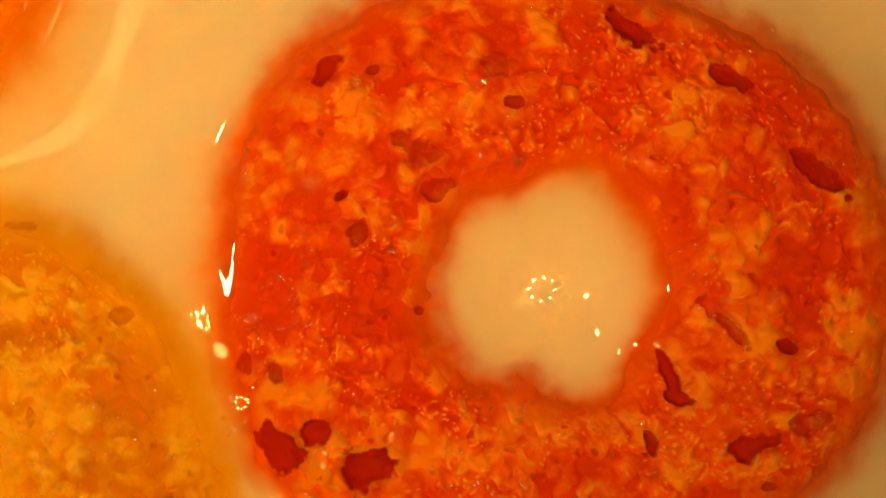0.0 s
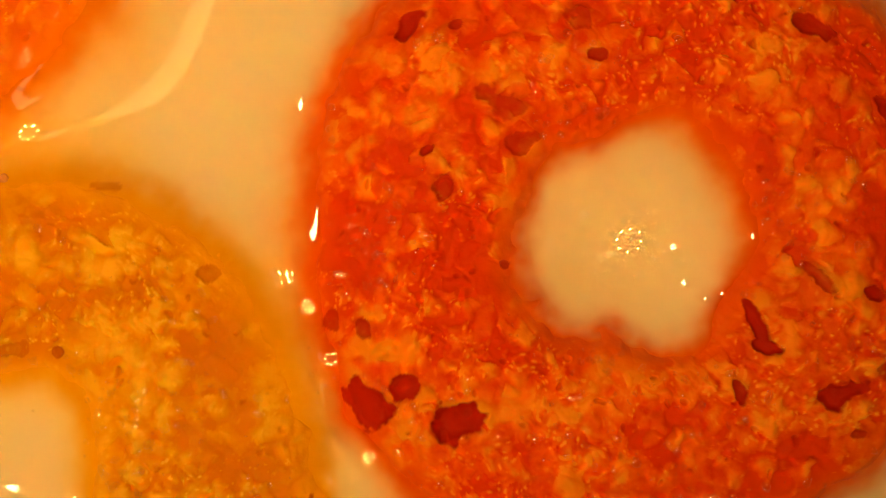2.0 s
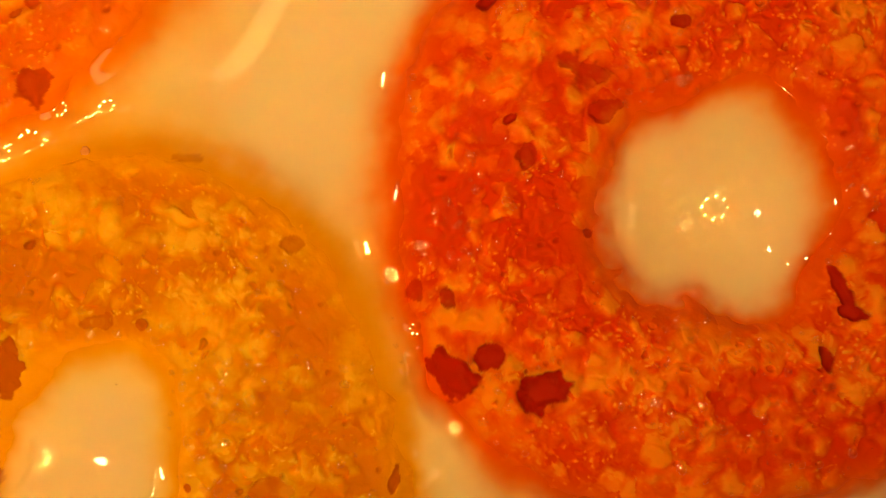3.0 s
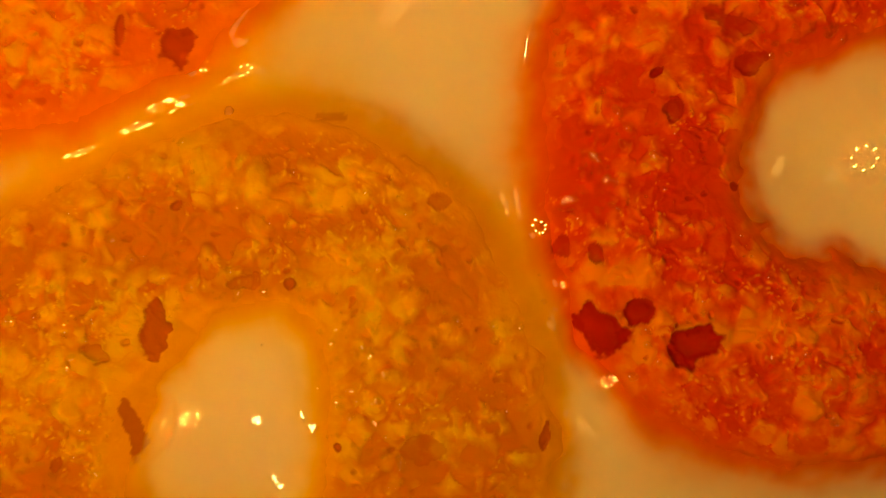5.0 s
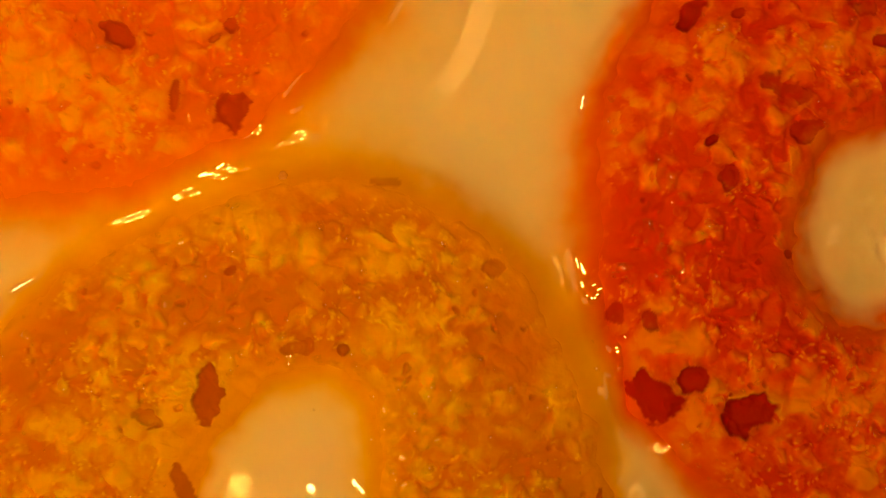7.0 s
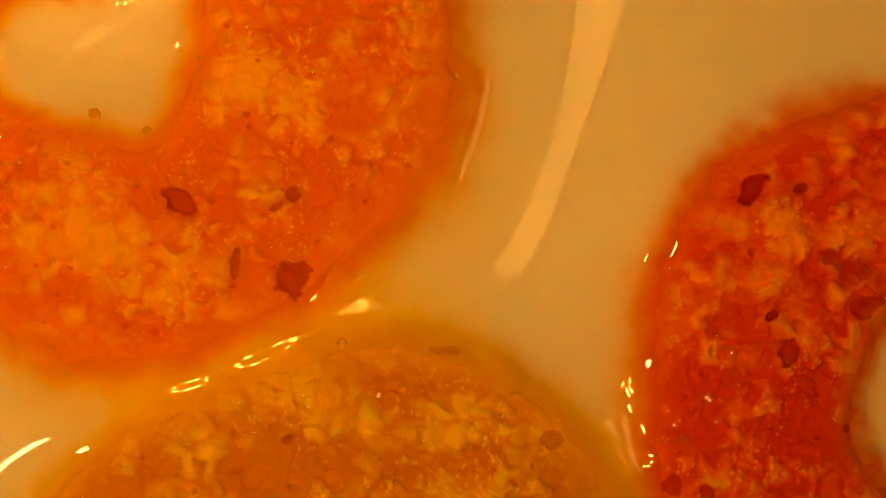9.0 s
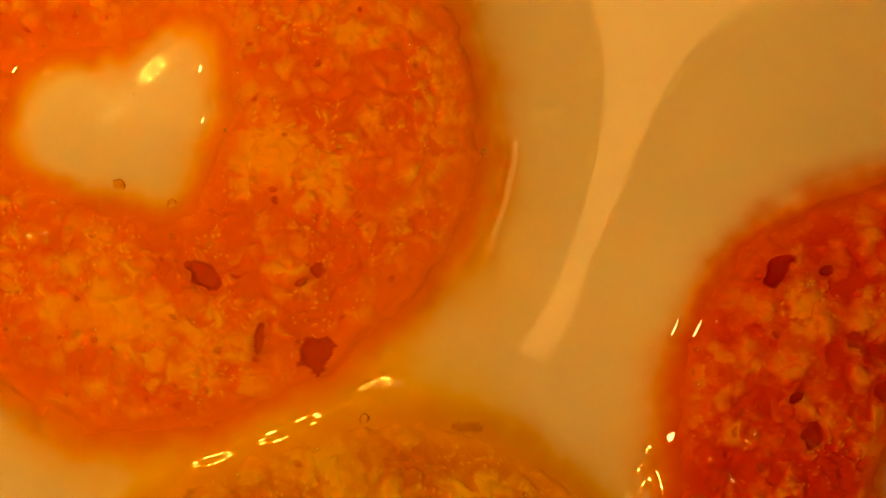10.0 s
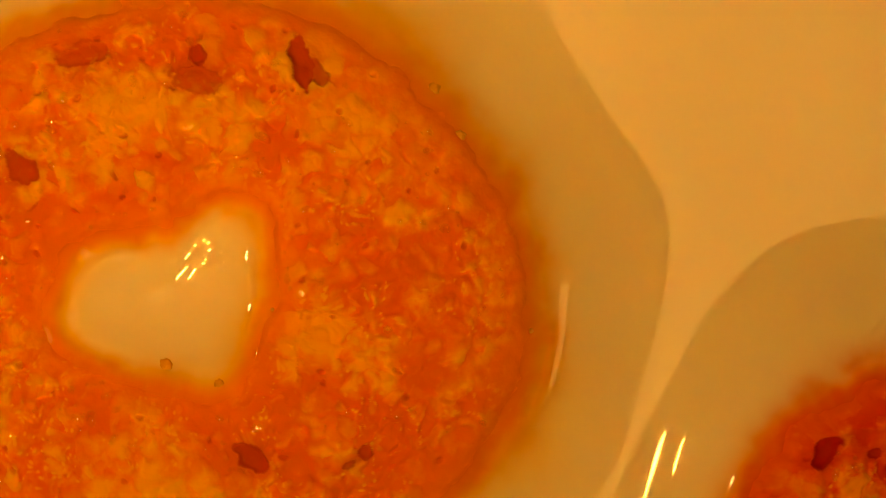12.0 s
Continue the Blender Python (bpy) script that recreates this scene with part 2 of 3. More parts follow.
# cavities: x, y, half length, half width (mm), turn (degrees), nominal depth (mm), which also sets the painted darkness
RED_CAVITIES = [
    (-2.93, 4.39, 0.52, 0.22, 50, 1.10), (-1.74, 4.45, 0.15, 0.11, 20, 0.70), (4.78, 5.32, 0.84, 0.27, -38, 1.20),
    (1.80, 3.62, 0.24, 0.18, 10, 0.80), (1.28, 4.57, 0.31, 0.28, 0, 0.35), (7.10, 4.18, 0.63, 0.24, -25, 0.80),
    (9.27, 1.81, 0.70, 0.24, -38, 0.90), (-2.54, 1.32, 0.24, 0.14, 30, 0.90), (-2.13, 0.36, 0.31, 0.21, 60, 0.50),
    (-0.59, -1.53, 0.14, 0.11, 0, 0.60), (-4.15, -3.07, 0.21, 0.31, 20, 0.60), (-4.10, -4.97, 0.67, 0.46, -50, 1.30),
    (-3.20, -4.56, 0.39, 0.24, 25, 0.90), (-1.74, -5.46, 0.65, 0.48, 5, 1.50),
]
RED_CAVITIES_EAST = [
    (7.63, -4.83, 0.67, 0.28, 20, 1.20), (5.53, -3.00, 0.67, 0.18, -65, 0.90), (5.77, -3.66, 0.34, 0.17, -15, 1.00),
    (8.43, -2.40, 0.35, 0.18, -25, 0.90), (7.10, -1.98, 0.59, 0.17, -45, 0.50), (5.11, -4.85, 0.17, 0.31, 20, 0.80),
    (-0.13, 1.49, 0.42, 0.22, 20, 0.50), (-0.62, 2.43, 0.70, 0.34, -15, 0.35), (-4.99, -2.93, 0.21, 0.25, 0, 0.50),
    (8.99, -4.27, 0.48, 0.34, 0, 0.35), (8.01, -5.85, 0.31, 0.20, 0, 0.50),
]
YELLOW_CAVITIES = [
    (-14.43, -1.51, 0.20, 0.13, 30, 0.70), (-11.71, -3.54, 0.15, 0.15, 0, 0.70), (-15.00, -4.53, 0.36, 0.65, -15, 0.80),
    (-10.71, -7.61, 0.11, 0.13, 0, 0.70), (-5.58, -7.52, 0.14, 0.42, -10, 0.80), 
    (-15.93, -6.80, 0.22, 0.81, 5, 0.60), (-17.69, -7.78, 0.21, 0.14, 40, 0.60), (-8.66, -7.72, 0.53, 0.42, 0, 0.30),
    (-10.57, 0.58, 0.39, 0.11, -5, 0.30), (-7.97, -1.64, 0.28, 0.18, -20, 0.30), (-12.83, -3.43, 0.36, 0.20, 0, 0.30),
    (-16.53, -5.10, 0.36, 0.20, -30, 0.30),
]
ORANGE_CAVITIES = [
    (-16.98, 4.38, 0.51, 0.25, -45, 0.90), (-14.21, 4.53, 0.18, 0.17, 30, 0.70), (-14.63, 4.21, 0.20, 0.08, 30, 0.50),
    (-15.65, 2.86, 0.11, 0.38, -8, 0.70), (-14.29, 2.48, 0.39, 0.53, -20, 0.90),
     (-18.32, 14.25, 0.24, 0.22, 0, 0.80), (-18.39, 13.59, 0.62, 0.34, -10, 0.30),
    (-15.76, 13.91, 0.70, 0.24, -75, 0.90), (-15.38, 13.77, 0.39, 0.22, -50, 0.50), (-21.10, 14.28, 0.56, 0.31, 20, 0.40),
    (-22.54, 11.52, 0.51, 0.36, -35, 0.70),
]
CAVITIES = {"red": RED_CAVITIES + RED_CAVITIES_EAST, "yellow": YELLOW_CAVITIES, "orange": ORANGE_CAVITIES}


def edges(ring, x, y):
    """How far inside the outer outline and outside the hole's outline a place lies."""
    dx, dy = x - ring["centre"][0], y - ring["centre"][1]
    hx, hy = x - ring["hole"][0], y - ring["hole"][1]
    outer = outline(ring["r"], ring["waves"], np.arctan2(dy, dx)) - np.hypot(dx, dy)
    inner = np.hypot(hx, hy) - outline(ring["hr"], ring["hwaves"], np.arctan2(hy, hx))
    return outer, inner


def ragged(ring, x, y):
    return 0.10 * fbm(x, y, 0.8, ring["seed"] + 3, 3)


def flank(ring, s, inner, outer):
    """Height of the rounded dough at s mm inside its waterline (negative: below it); the hole's wall is steeper."""
    a, k = ring["top"], ring["slope"]
    f = np.where(inner < outer, 0.9, ring["fall"])
    # the shoulder at the waterline is rounded
    p = 0.22 * np.log1p(np.exp(np.clip(s / 0.22, -30, 30)))
    above = a * (1 - np.exp(-p * k / a))
    m = s - p
    below = np.where(inner < outer, 1.3, ring["steep"]) * m - f * m ** 2
    return above + below


def lean(ring, x, y):
    """The ring floats slightly tilted."""
    return ring["tilt"][0] * (x - ring["centre"][0]) + ring["tilt"][1] * (y - ring["centre"][1])


def soft_min(a, b, k=0.25):
    h = np.clip(0.5 + 0.5 * (b - a) / k, 0, 1)
    return b + (a - b) * h - k * h * (1 - h)


def dough_surface(ring, cavities, x, y):
    """Height of the dough in millimetres at places, with its lumps and cavities, and what colours it."""
    outer, inner = edges(ring, x, y)
    s = soft_min(outer, inner) + ragged(ring, x, y)
    seed, k = ring["seed"], ring["rough"]
    wx, wy = x + 0.11 * fbm(x, y, 0.5, seed + 1, 2), y + 0.11 * fbm(x, y, 0.5, seed + 2, 2)
    big = fbm(x, y, 2.2, seed + 4, 3)
    lump, lump_id = cells(wx, wy, 0.66, seed + 5)
    nub, nub_id = cells(wx, wy, 0.40, seed + 16)
    grain, grain_id = cells(wx, wy, 0.22, seed + 6)
    speck, speck_id = cells(wx, wy, 0.12, seed + 26)
    lump, nub, grain, speck = (1.25 * np.clip(1 - (d / 0.66) ** 2, 0, 1) ** 1.5 for d in (lump, nub, grain, speck))
    where = step(-0.1, 0.45, fbm(x, y, 1.3, seed + 7, 3))
    wet = 0.25 * step(-0.6, 0.0, s) + 0.75 * step(0.0, 1.1, s)
    relief = 0.17 * big + 0.15 * (lump * lump_id - 0.25) + 0.09 * (nub * nub_id - 0.25) + 0.05 * grain * grain_id * (0.4 + 0.6 * where) + 0.02 * where * speck * speck_id
    pore, pore_id = cells(wx, wy, 0.85, seed + 31)
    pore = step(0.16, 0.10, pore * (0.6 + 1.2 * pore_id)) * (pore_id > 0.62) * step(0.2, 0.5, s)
    # pores are barely sunk; a dark tone paints their shade
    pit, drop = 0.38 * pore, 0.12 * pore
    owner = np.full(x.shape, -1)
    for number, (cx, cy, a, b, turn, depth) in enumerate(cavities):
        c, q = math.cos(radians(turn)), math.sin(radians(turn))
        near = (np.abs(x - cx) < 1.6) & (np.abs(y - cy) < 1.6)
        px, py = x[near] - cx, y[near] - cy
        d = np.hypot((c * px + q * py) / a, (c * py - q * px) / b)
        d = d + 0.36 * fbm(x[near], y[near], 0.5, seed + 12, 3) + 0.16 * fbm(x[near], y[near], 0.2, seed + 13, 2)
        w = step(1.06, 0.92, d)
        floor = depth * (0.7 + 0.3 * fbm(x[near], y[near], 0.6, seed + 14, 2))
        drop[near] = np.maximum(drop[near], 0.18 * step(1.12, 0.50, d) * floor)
        # deeper cavities are painted darker, standing in for shade the shallow drop lacks
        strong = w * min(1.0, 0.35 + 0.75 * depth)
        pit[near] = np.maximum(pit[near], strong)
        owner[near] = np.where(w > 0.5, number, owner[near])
    calm = 1 - 0.75 * np.clip(pit * 1.3, 0, 1)
    z = flank(ring, s, inner, outer) + lean(ring, x, y) + k * relief * wet * calm - drop * step(-0.3, 0.2, s) - 0.06 * step(0.05, -0.2, s)
    shade = np.zeros(x.shape)
    for cx, cy, a, b, v in ring["patches"]:
        shade += v * step(1.5, 0.4, np.hypot((x - cx) / a, (y - cy) / b) + 0.5 * fbm(x, y, 0.9, seed + 15, 3))
    crumb = np.clip(0.33 + shade + 0.62 * lump * (lump_id - 0.42) + 0.50 * nub * (nub_id - 0.42) + 0.42 * grain * (grain_id - 0.4) * (0.25 + 0.75 * where)
                    + 0.30 * speck * (speck_id - 0.5) * where + 0.34 * big + 0.10 * lump + 0.35 * speck ** 2 * (speck_id > 0.84) * (0.3 + 0.7 * where), 0, 1)
    soak = 0.8 * np.exp(-(np.maximum(s, 0) / (0.3 * ring["spread"])) ** 1.2)
    shore = np.exp(-(np.maximum(s, 0) / 0.5) ** 1.5)
    return z, s, pit, crumb, soak, shore, owner


def ring_mesh(ring, cavities, mat, around=960, across=256):
    """The dough ring in millimetres about its centre: a fine upper skin and a plain rounded underside."""
    th = np.linspace(0, 2 * np.pi, around, endpoint=False)
    rin = np.maximum(outline(ring["hr"], ring["hwaves"], th) - REACH, 0.5)
    rout = outline(ring["r"], ring["waves"], th) + REACH
    ca, sa = np.cos(th), np.sin(th)
    ix, iy = ring["hole"][0] + rin * ca, ring["hole"][1] + rin * sa
    ox, oy = ring["centre"][0] + rout * ca, ring["centre"][1] + rout * sa
    v = np.linspace(0, 1, across)[:, None]
    x, y = ix + (ox - ix) * v, iy + (oy - iy) * v
    z, s, pit, crumb, soak, shore, owner = dough_surface(ring, cavities, x, y)
    # plain underside, from the outer edge back to the hole
    under = 10
    w = np.linspace(0, 1, under + 2)[1:-1][:, None]
    bx, by = ox + (ix - ox) * w, oy + (iy - oy) * w
    bz = z[-1] + (z[0] - z[-1]) * w - 3.6 * np.sin(np.pi * w) ** 0.6
    X, Y, Z = np.vstack([x, bx]), np.vstack([y, by]), np.vstack([z, bz])
    rows = across + under
    base = np.array([ring["centre"][0], ring["centre"][1], 0.0])
    verts = (np.stack([X, Y, Z], -1).reshape(-1, 3) - base) * MM
    j, i = np.meshgrid(np.arange(rows), np.arange(around), indexing="ij")
    j2, i2 = (j + 1) % rows, (i + 1) % around
    quads = np.stack([j * around + i, j2 * around + i, j2 * around + i2, j * around + i2], -1).reshape(-1, 4)
    pad = np.zeros((under, around))
    soak, shore = np.vstack([soak, pad]).ravel(), np.vstack([shore, pad]).ravel()
    pit, crumb, owner = np.vstack([pit, pad]).ravel(), np.vstack([crumb, pad]).ravel(), np.vstack([owner, pad - 1]).ravel()
    ring_ob = new("ring_cereal")
    ring_ob.location = base * MM
    mine = owner[quads].max(1)
    for number in range(-1, len(cavities)):
        pick = quads[mine == number]
        if len(pick) == 0:
            continue
        used, back = np.unique(pick, return_inverse=True)
        kind = "dough" if number < 0 else "cavity"
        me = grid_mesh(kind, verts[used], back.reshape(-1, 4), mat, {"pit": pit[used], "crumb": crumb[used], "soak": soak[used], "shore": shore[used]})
        new(kind, me).parent = ring_ob
    wet_beads(ring_ob, ring, x, y, z, s, pit[:x.size].reshape(x.shape), base)
    return ring_ob


def wet_beads(ring_ob, ring, x, y, z, s, pit, base):
    """Tiny flat beads of liquid that cling to the dough, in clusters."""
    rng = np.random.default_rng(ring["seed"])
    good = np.argwhere((s > 0.05) & (pit < 0.1) & (fbm(x, y, 1.5, ring["seed"] + 50, 3) > 0.0))
    good = good[rng.integers(0, len(good), ring["beads"])]
    verts, quads = [], []
    sides, levels = 10, 4
    for j, i in good:
        a = 0.04 + 0.11 * rng.random() ** 2.5
        rc = a * (1.5 + 1.2 * rng.random())
        stretch, turn = 1 + 0.6 * rng.random(), rng.random() * np.pi
        start = len(verts)
        for l in range(levels + 1):
            r = a * (1 - l / levels) + 0.002
            hz = math.sqrt(rc * rc - r * r) - math.sqrt(rc * rc - a * a * 1.0001 + 1e-9) if r < a else -0.03
            for k in range(sides):
                g = 2 * np.pi * k / sides
                u, v = r * math.cos(g) * stretch, r * math.sin(g)
                verts.append((x[j, i] + u * math.cos(turn) - v * math.sin(turn), y[j, i] + u * math.sin(turn) + v * math.cos(turn), z[j, i] + hz + 0.012))
        for l in range(levels):
            for k in range(sides):
                p, q = start + l * sides + k, start + l * sides + (k + 1) % sides
                quads.append((p, q, q + sides, p + sides))
    me = grid_mesh("wet_sheen", (np.array(verts) - base) * MM, np.array(quads), BEAD, {})
    ob = new("wet_sheen", me)
    ob.parent = ring_ob
    tagged(ob, "tiny glistening beads of liquid", kind="stuff")


# ---- the milk's surface: it climbs the dough and hollows out in the holes ----
X0, X1, Y0, Y1 = -28.0, 14.0, -17.0, 19.0
SPACING, CLEAR = 0.07, 0.34
# small hollows of the surface where three menisci meet: x, y, depth, width
DIMPLES = ((-6.40, -2.35, 0.17, 0.50), (-13.36, 1.55, 0.27, 0.48), (-16.38, -0.1, 0.27, 0.48), (-4.9, -8.7, 0.17, 0.55),
           (-14.6, -6.75, 0.22, 0.75), (-18.55, 10.1, 0.22, 0.75))
LEVEL, CREEP, HOLLOW = -2.5, 2.1, {"red": 2.7, "yellow": 3.8, "orange": 3.4}


def fields(x, y):
    """What holds the surface at a place: dough height, hold, pull towards the level, hollow, thin cover."""
    hold, dough = np.zeros(x.shape), np.full(x.shape, -4.0)
    pull, bend, deep = np.full(x.shape, 1.0 / CREEP ** 2), np.zeros(x.shape), np.full(x.shape, -9.0)
    dye, rise = {}, np.zeros(x.shape)
    for key, ring in RINGS.items():
        outer, inner = edges(ring, x, y)
        s = soft_min(outer, inner) + ragged(ring, x, y)
        dough = np.maximum(dough, np.where(np.minimum(outer, inner) > -2.2, flank(ring, s, inner, outer) + lean(ring, x, y), -4.0))
        hold = np.maximum(hold, step(0.0, 0.5, s))
        deep = np.maximum(deep, np.where(s > 0, s * 0.5 / ring["veil"], s))
        for cx, cy, a, b, turn, depth in CAVITIES[key]:
            if depth > 0.45:
                deep = deep + 1.0 * step(1.6, 0.9, np.hypot(x - cx, y - cy) / max(a, b))
        near = np.minimum(outer, inner) > -2.2
        climb = np.where((inner < outer) & near, ring["wick"][0] * (x - ring["hole"][0]) + ring["wick"][1] * (y - ring["hole"][1]), 0.0)
        rise = np.where(near, climb + np.where(outer < inner, 0.16, 0.06) * fbm(x, y, 1.8, ring["seed"] + 60, 2), rise)
        spread = ring["spread"] * (1 + 0.35 * fbm(x, y, 4.0, ring["seed"] + 40, 2)) * np.where(inner < outer, 0.34, 0.50)
        dye[key] = np.exp(-(np.maximum(-0.02 - s, 0) / spread) ** 1.15)
        hole = inner < 0
        pull[hole], bend[hole] = 0.0, 2.0 / HOLLOW[key]
    return dough, hold, pull, bend, deep, dye, rise


def settle():
    """Relax the surface from a coarse grid to a fine one."""
    h = None
    for spacing, rounds in ((0.8, 200), (0.4, 160), (0.2, 160), (SPACING, 160)):
        nx, ny = int(round((X1 - X0) / spacing)) + 1, int(round((Y1 - Y0) / spacing)) + 1
        x, y = np.meshgrid(np.linspace(X0, X1, nx), np.linspace(Y0, Y1, ny))
        dough, hold, pull, bend, deep, dye, rise = fields(x, y)
        if h is None:
            h = np.full(x.shape, LEVEL)
        else:
            rows = np.array([np.interp(np.linspace(0, 1, nx), np.linspace(0, 1, h.shape[1]), r) for r in h])
            h = np.array([np.interp(np.linspace(0, 1, ny), np.linspace(0, 1, rows.shape[0]), c) for c in rows.T]).T
        w = 6.0 * hold ** 2 * (spacing / 0.1) ** 0.5
        q = spacing * spacing / 4
        for _ in range(rounds):
            e = np.pad(h, 1, mode="edge")
            mean = (e[:-2, 1:-1] + e[2:, 1:-1] + e[1:-1, :-2] + e[1:-1, 2:]) / 4
            h = (mean - q * (bend - pull * LEVEL) + w * (dough + rise)) / (1 + q * pull + w)
    return x, y, h, dough, deep, dye


def make_milk():
    x, y, h, dough, deep, dye = settle()
    ny, nx = x.shape
    for px, py, depth, wide in DIMPLES:
        h = h - depth * np.exp(-((x - px) ** 2 + (y - py) ** 2) / (2 * wide * wide))
    # it wets the foot of the dough, then thins out and lets the crumbs stand clear
    lowest = dough + 0.05 - 0.12 * step(-0.15, 0.2, deep)
    h = np.where(deep > -0.9, np.maximum(h, lowest), h)
    h = h + (np.minimum(h, lowest + 0.06) - h) * step(-0.8, 0.1, deep)
    h = h - 0.45 * np.maximum(deep - 0.03, 0)
    soft, band = h, step(-1.2, -0.4, deep)
    for _ in range(70):
        e = np.pad(soft, 1, mode="edge")
        soft = (4 * soft + e[:-2, 1:-1] + e[2:, 1:-1] + e[1:-1, :-2] + e[1:-1, 2:]) / 8
    h = h + (soft - h) * band - 2.4 * step(0.8, 1.4, deep)
    # how much of the dough below shows through the thin edge of the milk
    values = {key: np.zeros(x.shape) for key in ("crumb", "pit", "soak", "thin_red", "thin_yellow", "thin_orange", "shore")}
    for key, ring in RINGS.items():
        outer, inner = edges(ring, x, y)
        near = np.minimum(outer, inner) > -REACH
        top, s, pit, crumb, soak, _, _ = dough_surface(ring, CAVITIES[key], x[near], y[near])
        thin = np.exp(-np.maximum(h[near] - top, 0) / CLEAR)
        values["thin_" + key][near] = thin
        values["shore"][near] = np.maximum(values["shore"][near], np.exp(-(np.maximum(-s, 0) / 0.7) ** 1.5))
        for name, v in (("crumb", crumb), ("pit", pit), ("soak", soak)):
            values[name][near] = np.where(thin > 0.02, v, values[name][near])
    inner = np.stack([x, y, h], -1).reshape(-1, 3)
    index = np.arange(nx * ny).reshape(ny, nx)
    quads = [np.stack([index[:-1, :-1], index[:-1, 1:], index[1:, 1:], index[1:, :-1]], -1).reshape(-1, 4)]
    loop = np.concatenate([index[0, :-1], index[:-1, -1], index[-1, :0:-1], index[:0:-1, 0]])
    rim = inner[loop]
    bx, by = BOWL
    way = np.arctan2(rim[:, 1] - by, rim[:, 0] - bx)
    verts, last, n = [inner], loop, len(loop)
    for k in np.linspace(0.1, 1.0, 10):
        px, py = bx + 61.0 * np.cos(way), by + 61.0 * np.sin(way)
        ring = np.stack([rim[:, 0] + (px - rim[:, 0]) * k, rim[:, 1] + (py - rim[:, 1]) * k, rim[:, 2] + (LEVEL - rim[:, 2]) * min(1, k * 2)], -1)
        verts.append(ring)
        now = sum(len(v) for v in verts[:-1]) + np.arange(n)
        quads.append(np.stack([np.roll(last, -1), last, now, np.roll(now, -1)], -1))
        last = now
    for f, z in ((0.9, -8.0), (0.7, -17.0), (0.4, -23.0), (0.02, -24.5)):
        verts.append(np.stack([bx + 61.0 * f * np.cos(way), by + 61.0 * f * np.sin(way), np.full(n, z)], -1))
        now = sum(len(v) for v in verts[:-1]) + np.arange(n)
        quads.append(np.stack([np.roll(last, -1), last, now, np.roll(now, -1)], -1))
        last = now
    verts = np.vstack(verts)
    values.update(("dye_" + key, v) for key, v in dye.items())
    values = {key: np.concatenate([v.ravel(), np.zeros(len(verts) - nx * ny)]) for key, v in values.items()}
    me = grid_mesh("milk", verts * MM, np.vstack(quads), MILK, values)
    def height(px, py):
        return float(h[int(round((py - Y0) / (Y1 - Y0) * (ny - 1))), int(round((px - X0) / (X1 - X0) * (nx - 1)))])
    tagged(new("milk", me), "creamy white milk filling the bowl around floating cereal", "milk", kind="structure")
    return height


# ---- room, table, bowl ----
BOWL = (-8.0, 2.0)


def box(bm, x0, y0, z0, x1, y1, z1):
    r = bmesh.ops.create_cube(bm, size=1)
    bmesh.ops.scale(bm, vec=(x1 - x0, y1 - y0, z1 - z0), verts=r["verts"])
    bmesh.ops.translate(bm, vec=((x0 + x1) / 2, (y0 + y1) / 2, (z0 + z1) / 2), verts=r["verts"])
    return r["verts"]


def lathe(profile, sides=96):
    bm = bmesh.new()
    rings = []
    for r, z in profile:
        rings.append([bm.verts.new((r * math.cos(2 * math.pi * k / sides), r * math.sin(2 * math.pi * k / sides), z)) for k in range(sides)])
    for a, b in zip(rings, rings[1:]):
        for k in range(sides):
            bm.faces.new((a[k], a[(k + 1) % sides], b[(k + 1) % sides], b[k]))
    bm.faces.new(rings[0][::-1])
    bm.faces.new(rings[-1])
    return bm


def slab(name, dims, mat, label, category):
    bm = bmesh.new()
    box(bm, *dims)
    ob = part(name, bm, mat, None)
    return tagged(ob, label, category, kind="structure")


def make_room():
    slab("floor", (-2.6, -2.6, -0.88, 2.6, 2.6, -0.78), WOOD, "dim brown floor of the room", "floor")
    slab("ceiling", (-2.6, -2.6, 1.62, 2.6, 2.6, 1.72), PLASTER, "dim plastered ceiling above the table", "ceiling")
    for name, dims in (("wall_west", (-2.6, -2.6, -0.78, -2.5, 2.6, 1.62)), ("wall_east", (2.5, -2.6, -0.78, 2.6, 2.6, 1.62)),
                       ("wall_south", (-2.5, -2.6, -0.78, 2.5, -2.5, 1.62)), ("wall_north", (-2.5, 2.5, -0.78, 2.5, 2.6, 1.62))):
        slab(name, dims, PLASTER, "dim warm plastered wall of the room", "wall")


def make_table():
    table = tagged(new("table"), "brown wooden table under the bowl", "table")
    table.location = (0, 0, -0.78)
    bm = bmesh.new()
    box(bm, -0.6, -0.4, 0.71, 0.6, 0.4, 0.75)
    bmesh.ops.bevel(bm, geom=list(bm.edges), offset=0.006, segments=2, affect="EDGES")
    part("tabletop", bm, WOOD, table)
    for sx in (-0.54, 0.54):
        for sy in (-0.34, 0.34):
            bm = bmesh.new()
            box(bm, sx - 0.03, sy - 0.03, 0, sx + 0.03, sy + 0.03, 0.71)
            part("leg", bm, WOOD, table)


def make_bowl():
    profile = [(0.0005, -0.0255), (0.024, -0.0240), (0.043, -0.0175), (0.056, -0.0085), (0.0615, -0.0005), (0.065, 0.010), (0.0665, 0.0115),
               (0.068, 0.010), (0.0645, -0.001), (0.058, -0.0115), (0.045, -0.0212), (0.027, -0.0270), (0.026, -0.0298), (0.0005, -0.0298)]
    bowl = part("bowl", lathe(profile), CERAMIC, None)
    smooth(bowl)
    bowl.location = (BOWL[0] * MM, BOWL[1] * MM, 0)
    tagged(bowl, "white glazed ceramic bowl full of milk on the table", "bowl")


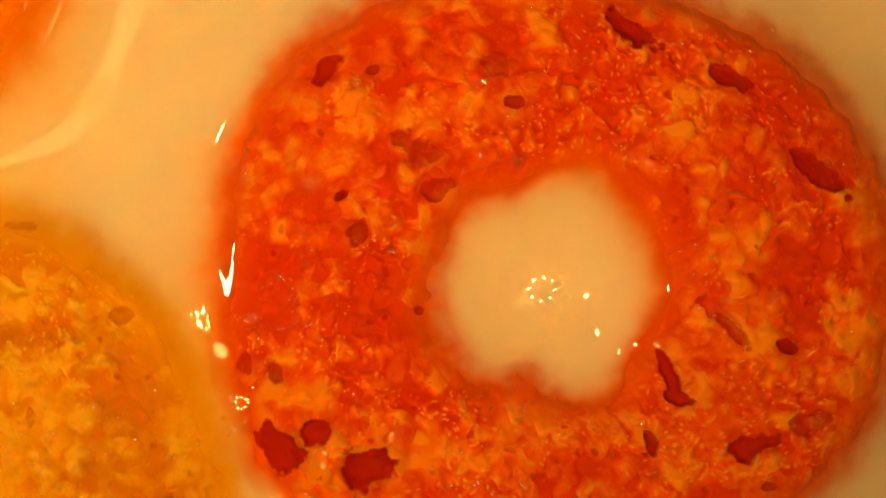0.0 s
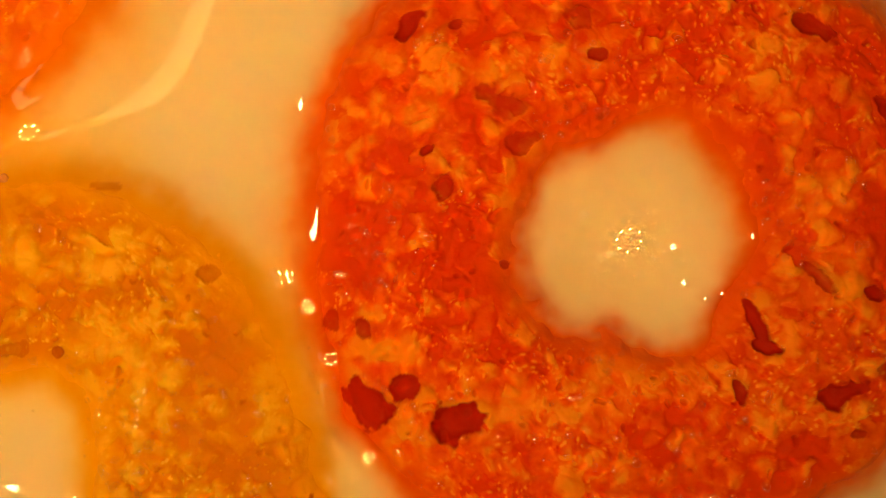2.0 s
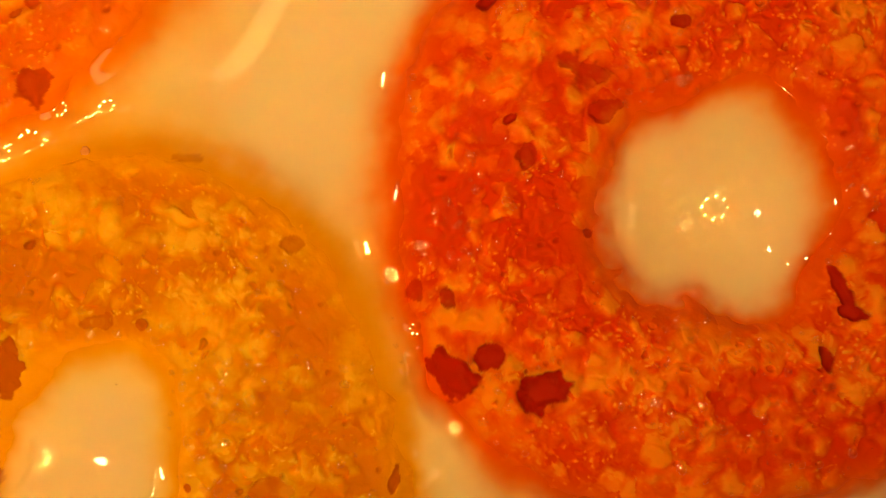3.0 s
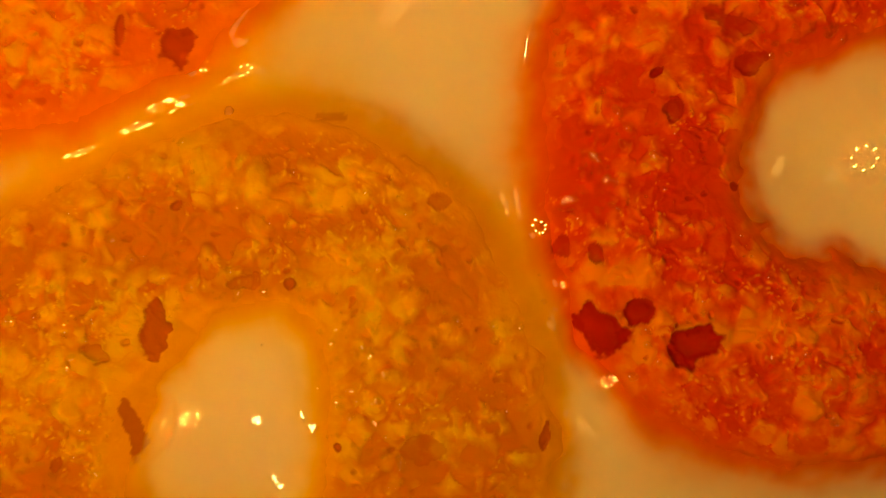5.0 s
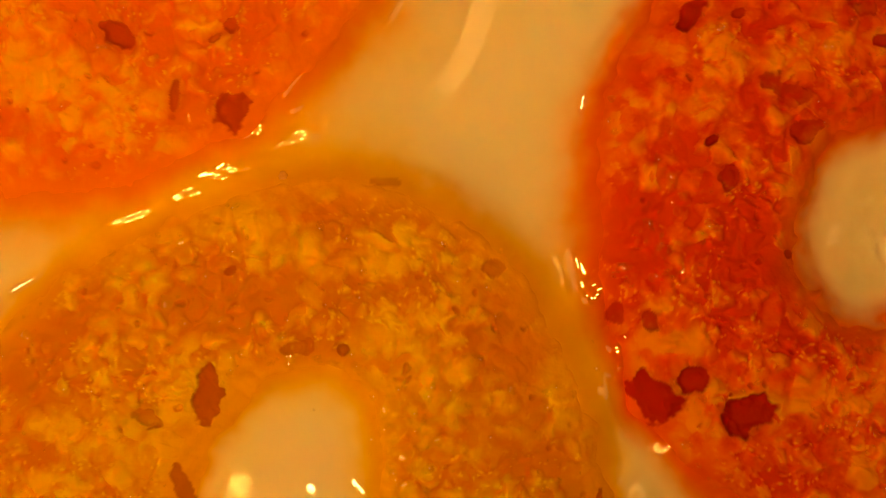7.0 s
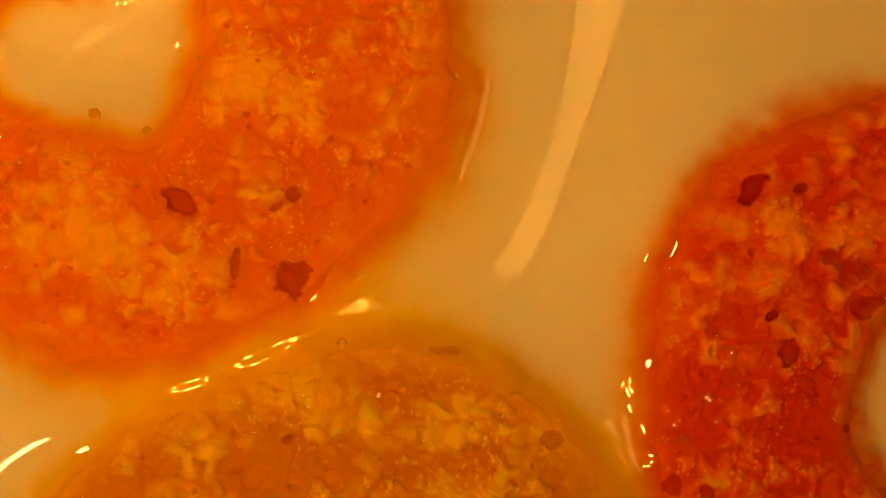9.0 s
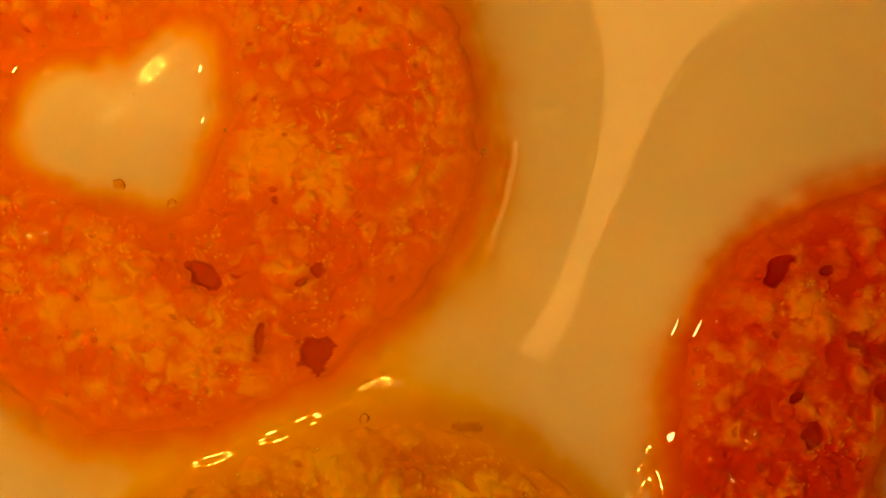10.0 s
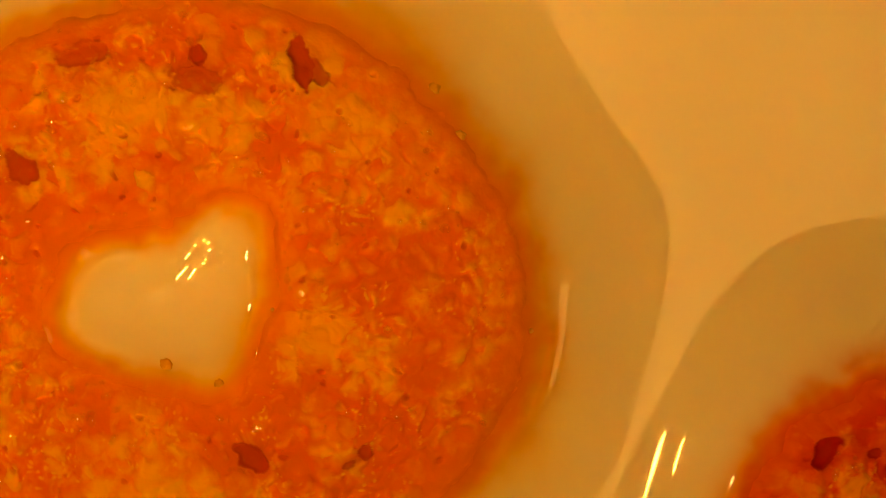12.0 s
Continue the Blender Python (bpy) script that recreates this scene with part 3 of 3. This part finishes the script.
def rounded(wide, deep, z0, z1, sides=72):
    """A flat slab with widely rounded corners."""
    bm = bmesh.new()
    rims = []
    for z in (z0, z1):
        rim = []
        for k in range(sides):
            c, q = math.cos(2 * math.pi * k / sides), math.sin(2 * math.pi * k / sides)
            rim.append(bm.verts.new((wide / 2 * math.copysign(abs(c) ** 0.75, c), deep / 2 * math.copysign(abs(q) ** 0.75, q), z)))
        rims.append(rim)
    for k in range(sides):
        bm.faces.new((rims[0][k], rims[0][(k + 1) % sides], rims[1][(k + 1) % sides], rims[1][k]))
    bm.faces.new(rims[0][::-1])
    bm.faces.new(rims[1])
    return bm


def ceiling_light(name, x, y, wide, deep, turn, label):
    lamp = tagged(new(name), label, "ceiling light", group="ceiling lights")
    lamp.matrix_basis = pose(x, y, 1.62, 0, 0, turn)
    part("housing", rounded(wide, deep, -0.05, 0.0), CERAMIC, lamp)
    part("diffuser", rounded(wide - 0.06, deep - 0.06, -0.06, -0.0503), PANEL_LIGHT, lamp, "softly glowing warm diffuser")


def wall_light(x, y, z, wide, high):
    lamp = tagged(new("wall_light"), "flat warm wall light on the plaster", "wall light")
    lamp.location = (x, y, z)
    bm = bmesh.new()
    box(bm, -0.05, -wide / 2, -high / 2, 0.0, wide / 2, high / 2)
    part("housing", bm, CERAMIC, lamp)
    bm = bmesh.new()
    box(bm, -0.06, -wide / 2 + 0.03, -high / 2 + 0.03, -0.0503, wide / 2 - 0.03, high / 2 - 0.03)
    part("diffuser", bm, PANEL_LIGHT, lamp, "softly glowing warm diffuser")


def make_bulbs():
    lamp = tagged(new("pendant_lamp"), "small warm glowing bulb hanging from a cord", "lamp", group="pendant lamps")
    lamp.location = (-1.15, 0.02, 0.85)
    bm = bmesh.new()
    bmesh.ops.create_uvsphere(bm, u_segments=24, v_segments=16, radius=0.06)
    smooth(part("bulb", bm, BULB_LIGHT, lamp, "glowing frosted bulb"))
    part("socket", lathe([(0.022, 0.055), (0.024, 0.11), (0.008, 0.125)], 20), BLACK_PLASTIC, lamp)
    part("cord", lathe([(0.003, 0.12), (0.003, 0.77)], 8), BLACK_PLASTIC, lamp)
    copy_thing(lamp, pose(-1.75, 0.90, 0.85))


def make_microscope():
    """A ring of eight lamps round the lens; its origin is the eye and it looks down its -z."""
    scope = tagged(new("microscope"), "black hand-held microscope head with eight glowing lamps", "microscope")
    off, up = -0.007, -0.006
    tube = lathe([(0.0060, 0.0330), (0.0060, 0.0056), (0.0068, 0.0050), (0.0160, 0.0050), (0.0175, 0.0062), (0.0175, 0.1000), (0.0160, 0.1040), (0.0020, 0.1040)], 64)
    smooth(part("barrel", tube, BLACK_PLASTIC, scope)).location = (-0.0065, -0.0055, 0)
    part("lens_mount", lathe([(0.0016, 0.0054), (0.0024, 0.0046), (0.0028, 0.0060)], 40), BLACK_PLASTIC, scope)
    for k in range(8):
        a = 2 * math.pi * (k + 0.91) / 8
        led = part("led", lathe([(0.0002, 0.0), (0.0019, 0.0001), (0.0019, 0.0004)], 16), LED_LIGHT, scope, "small glowing warm lamp")
        led.matrix_basis = pose(off + 0.0114 * math.cos(a), up + 0.0114 * math.sin(a), 0.0036, 45, 43, 0)
        part("collar", lathe([(0.0020, 0.0002), (0.0022, 0.0002), (0.0024, 0.0006), (0.0024, 0.0020)], 16), BLACK_PLASTIC, led)
    return scope


def blob(size, squash, seed, bumpy):
    bm = bmesh.new()
    bmesh.ops.create_icosphere(bm, subdivisions=3, radius=1.0)
    for v in bm.verts:
        k = 1 + bumpy * noise.fractal(v.co * 1.7 + Vector((seed, 0, 0)), 0.8, 2.0, 3)
        v.co = Vector((v.co.x * k, v.co.y * k, v.co.z * k * squash)) * size * MM
    return bm


def make_floaters(surface):
    """Loose crumbs and small air bubbles on the milk."""
    for k, (x, y, r) in enumerate([(-13.10, 0.80, 0.12), (-19.18, 6.61, 0.16), (-17.84, 6.15, 0.13), (-12.53, 13.47, 0.16), (-11.88, 12.28, 0.14),
                                   (-10.12, 7.43, 0.06), (8.35, 5.55, 0.07), (-16.53, 7.98, 0.05)]):
        ob = smooth(part("crumb", blob(r, 0.28, 3.1 * k, 0.35), CRUMB, None))
        ob.location = (x * MM, y * MM, (surface(x, y) + 0.02) * MM)
        tagged(ob, "tiny brown soaked crumb floating in the milk", "crumb", group="loose crumbs")
    for k, (x, y, r) in enumerate([(-11.05, -4.75, 0.09), (-11.03, -5.22, 0.06), (-11.10, -5.78, 0.09), (-11.16, -6.15, 0.05), (-10.95, -7.35, 0.06),
                                   (-5.48, -4.22, 0.09), (-5.35, -4.65, 0.06), (-5.55, -3.55, 0.05), (-12.55, -5.05, 0.05), (-18.95, 8.95, 0.05)]):
        ob = smooth(part("air_bubble", blob(r, 0.7, 0, 0.0), BEAD, None))
        ob.location = (x * MM, y * MM, (surface(x, y) + 0.02) * MM)
        tagged(ob, "tiny clear air bubble on the milk", "bubble", group="air bubbles")


make_room()
make_table()
make_bowl()
surface = make_milk()
for key, label in (("red", "soaked red ring cereal with pitted crumbly top, floating in milk"),
                   ("yellow", "soaked yellow ring cereal, softened, floating in milk"),
                   ("orange", "soaked orange ring cereal, half sunk in milk")):
    tagged(ring_mesh(RINGS[key], CAVITIES[key], DOUGH[key]), label, "cereal", group="ring cereals in the milk")
make_floaters(surface)
ceiling_light("ceiling_light", 0.35, 0.28, 0.36, 0.58, -40, "round-cornered warm ceiling light")
ceiling_light("ceiling_light", 1.30, -1.40, 0.60, 0.45, 40, "round-cornered warm ceiling light")
wall_light(2.5, -0.25, 1.15, 0.8, 0.5)
make_bulbs()
microscope = make_microscope()


def motions():
    walk(microscope, PATH)


motions()
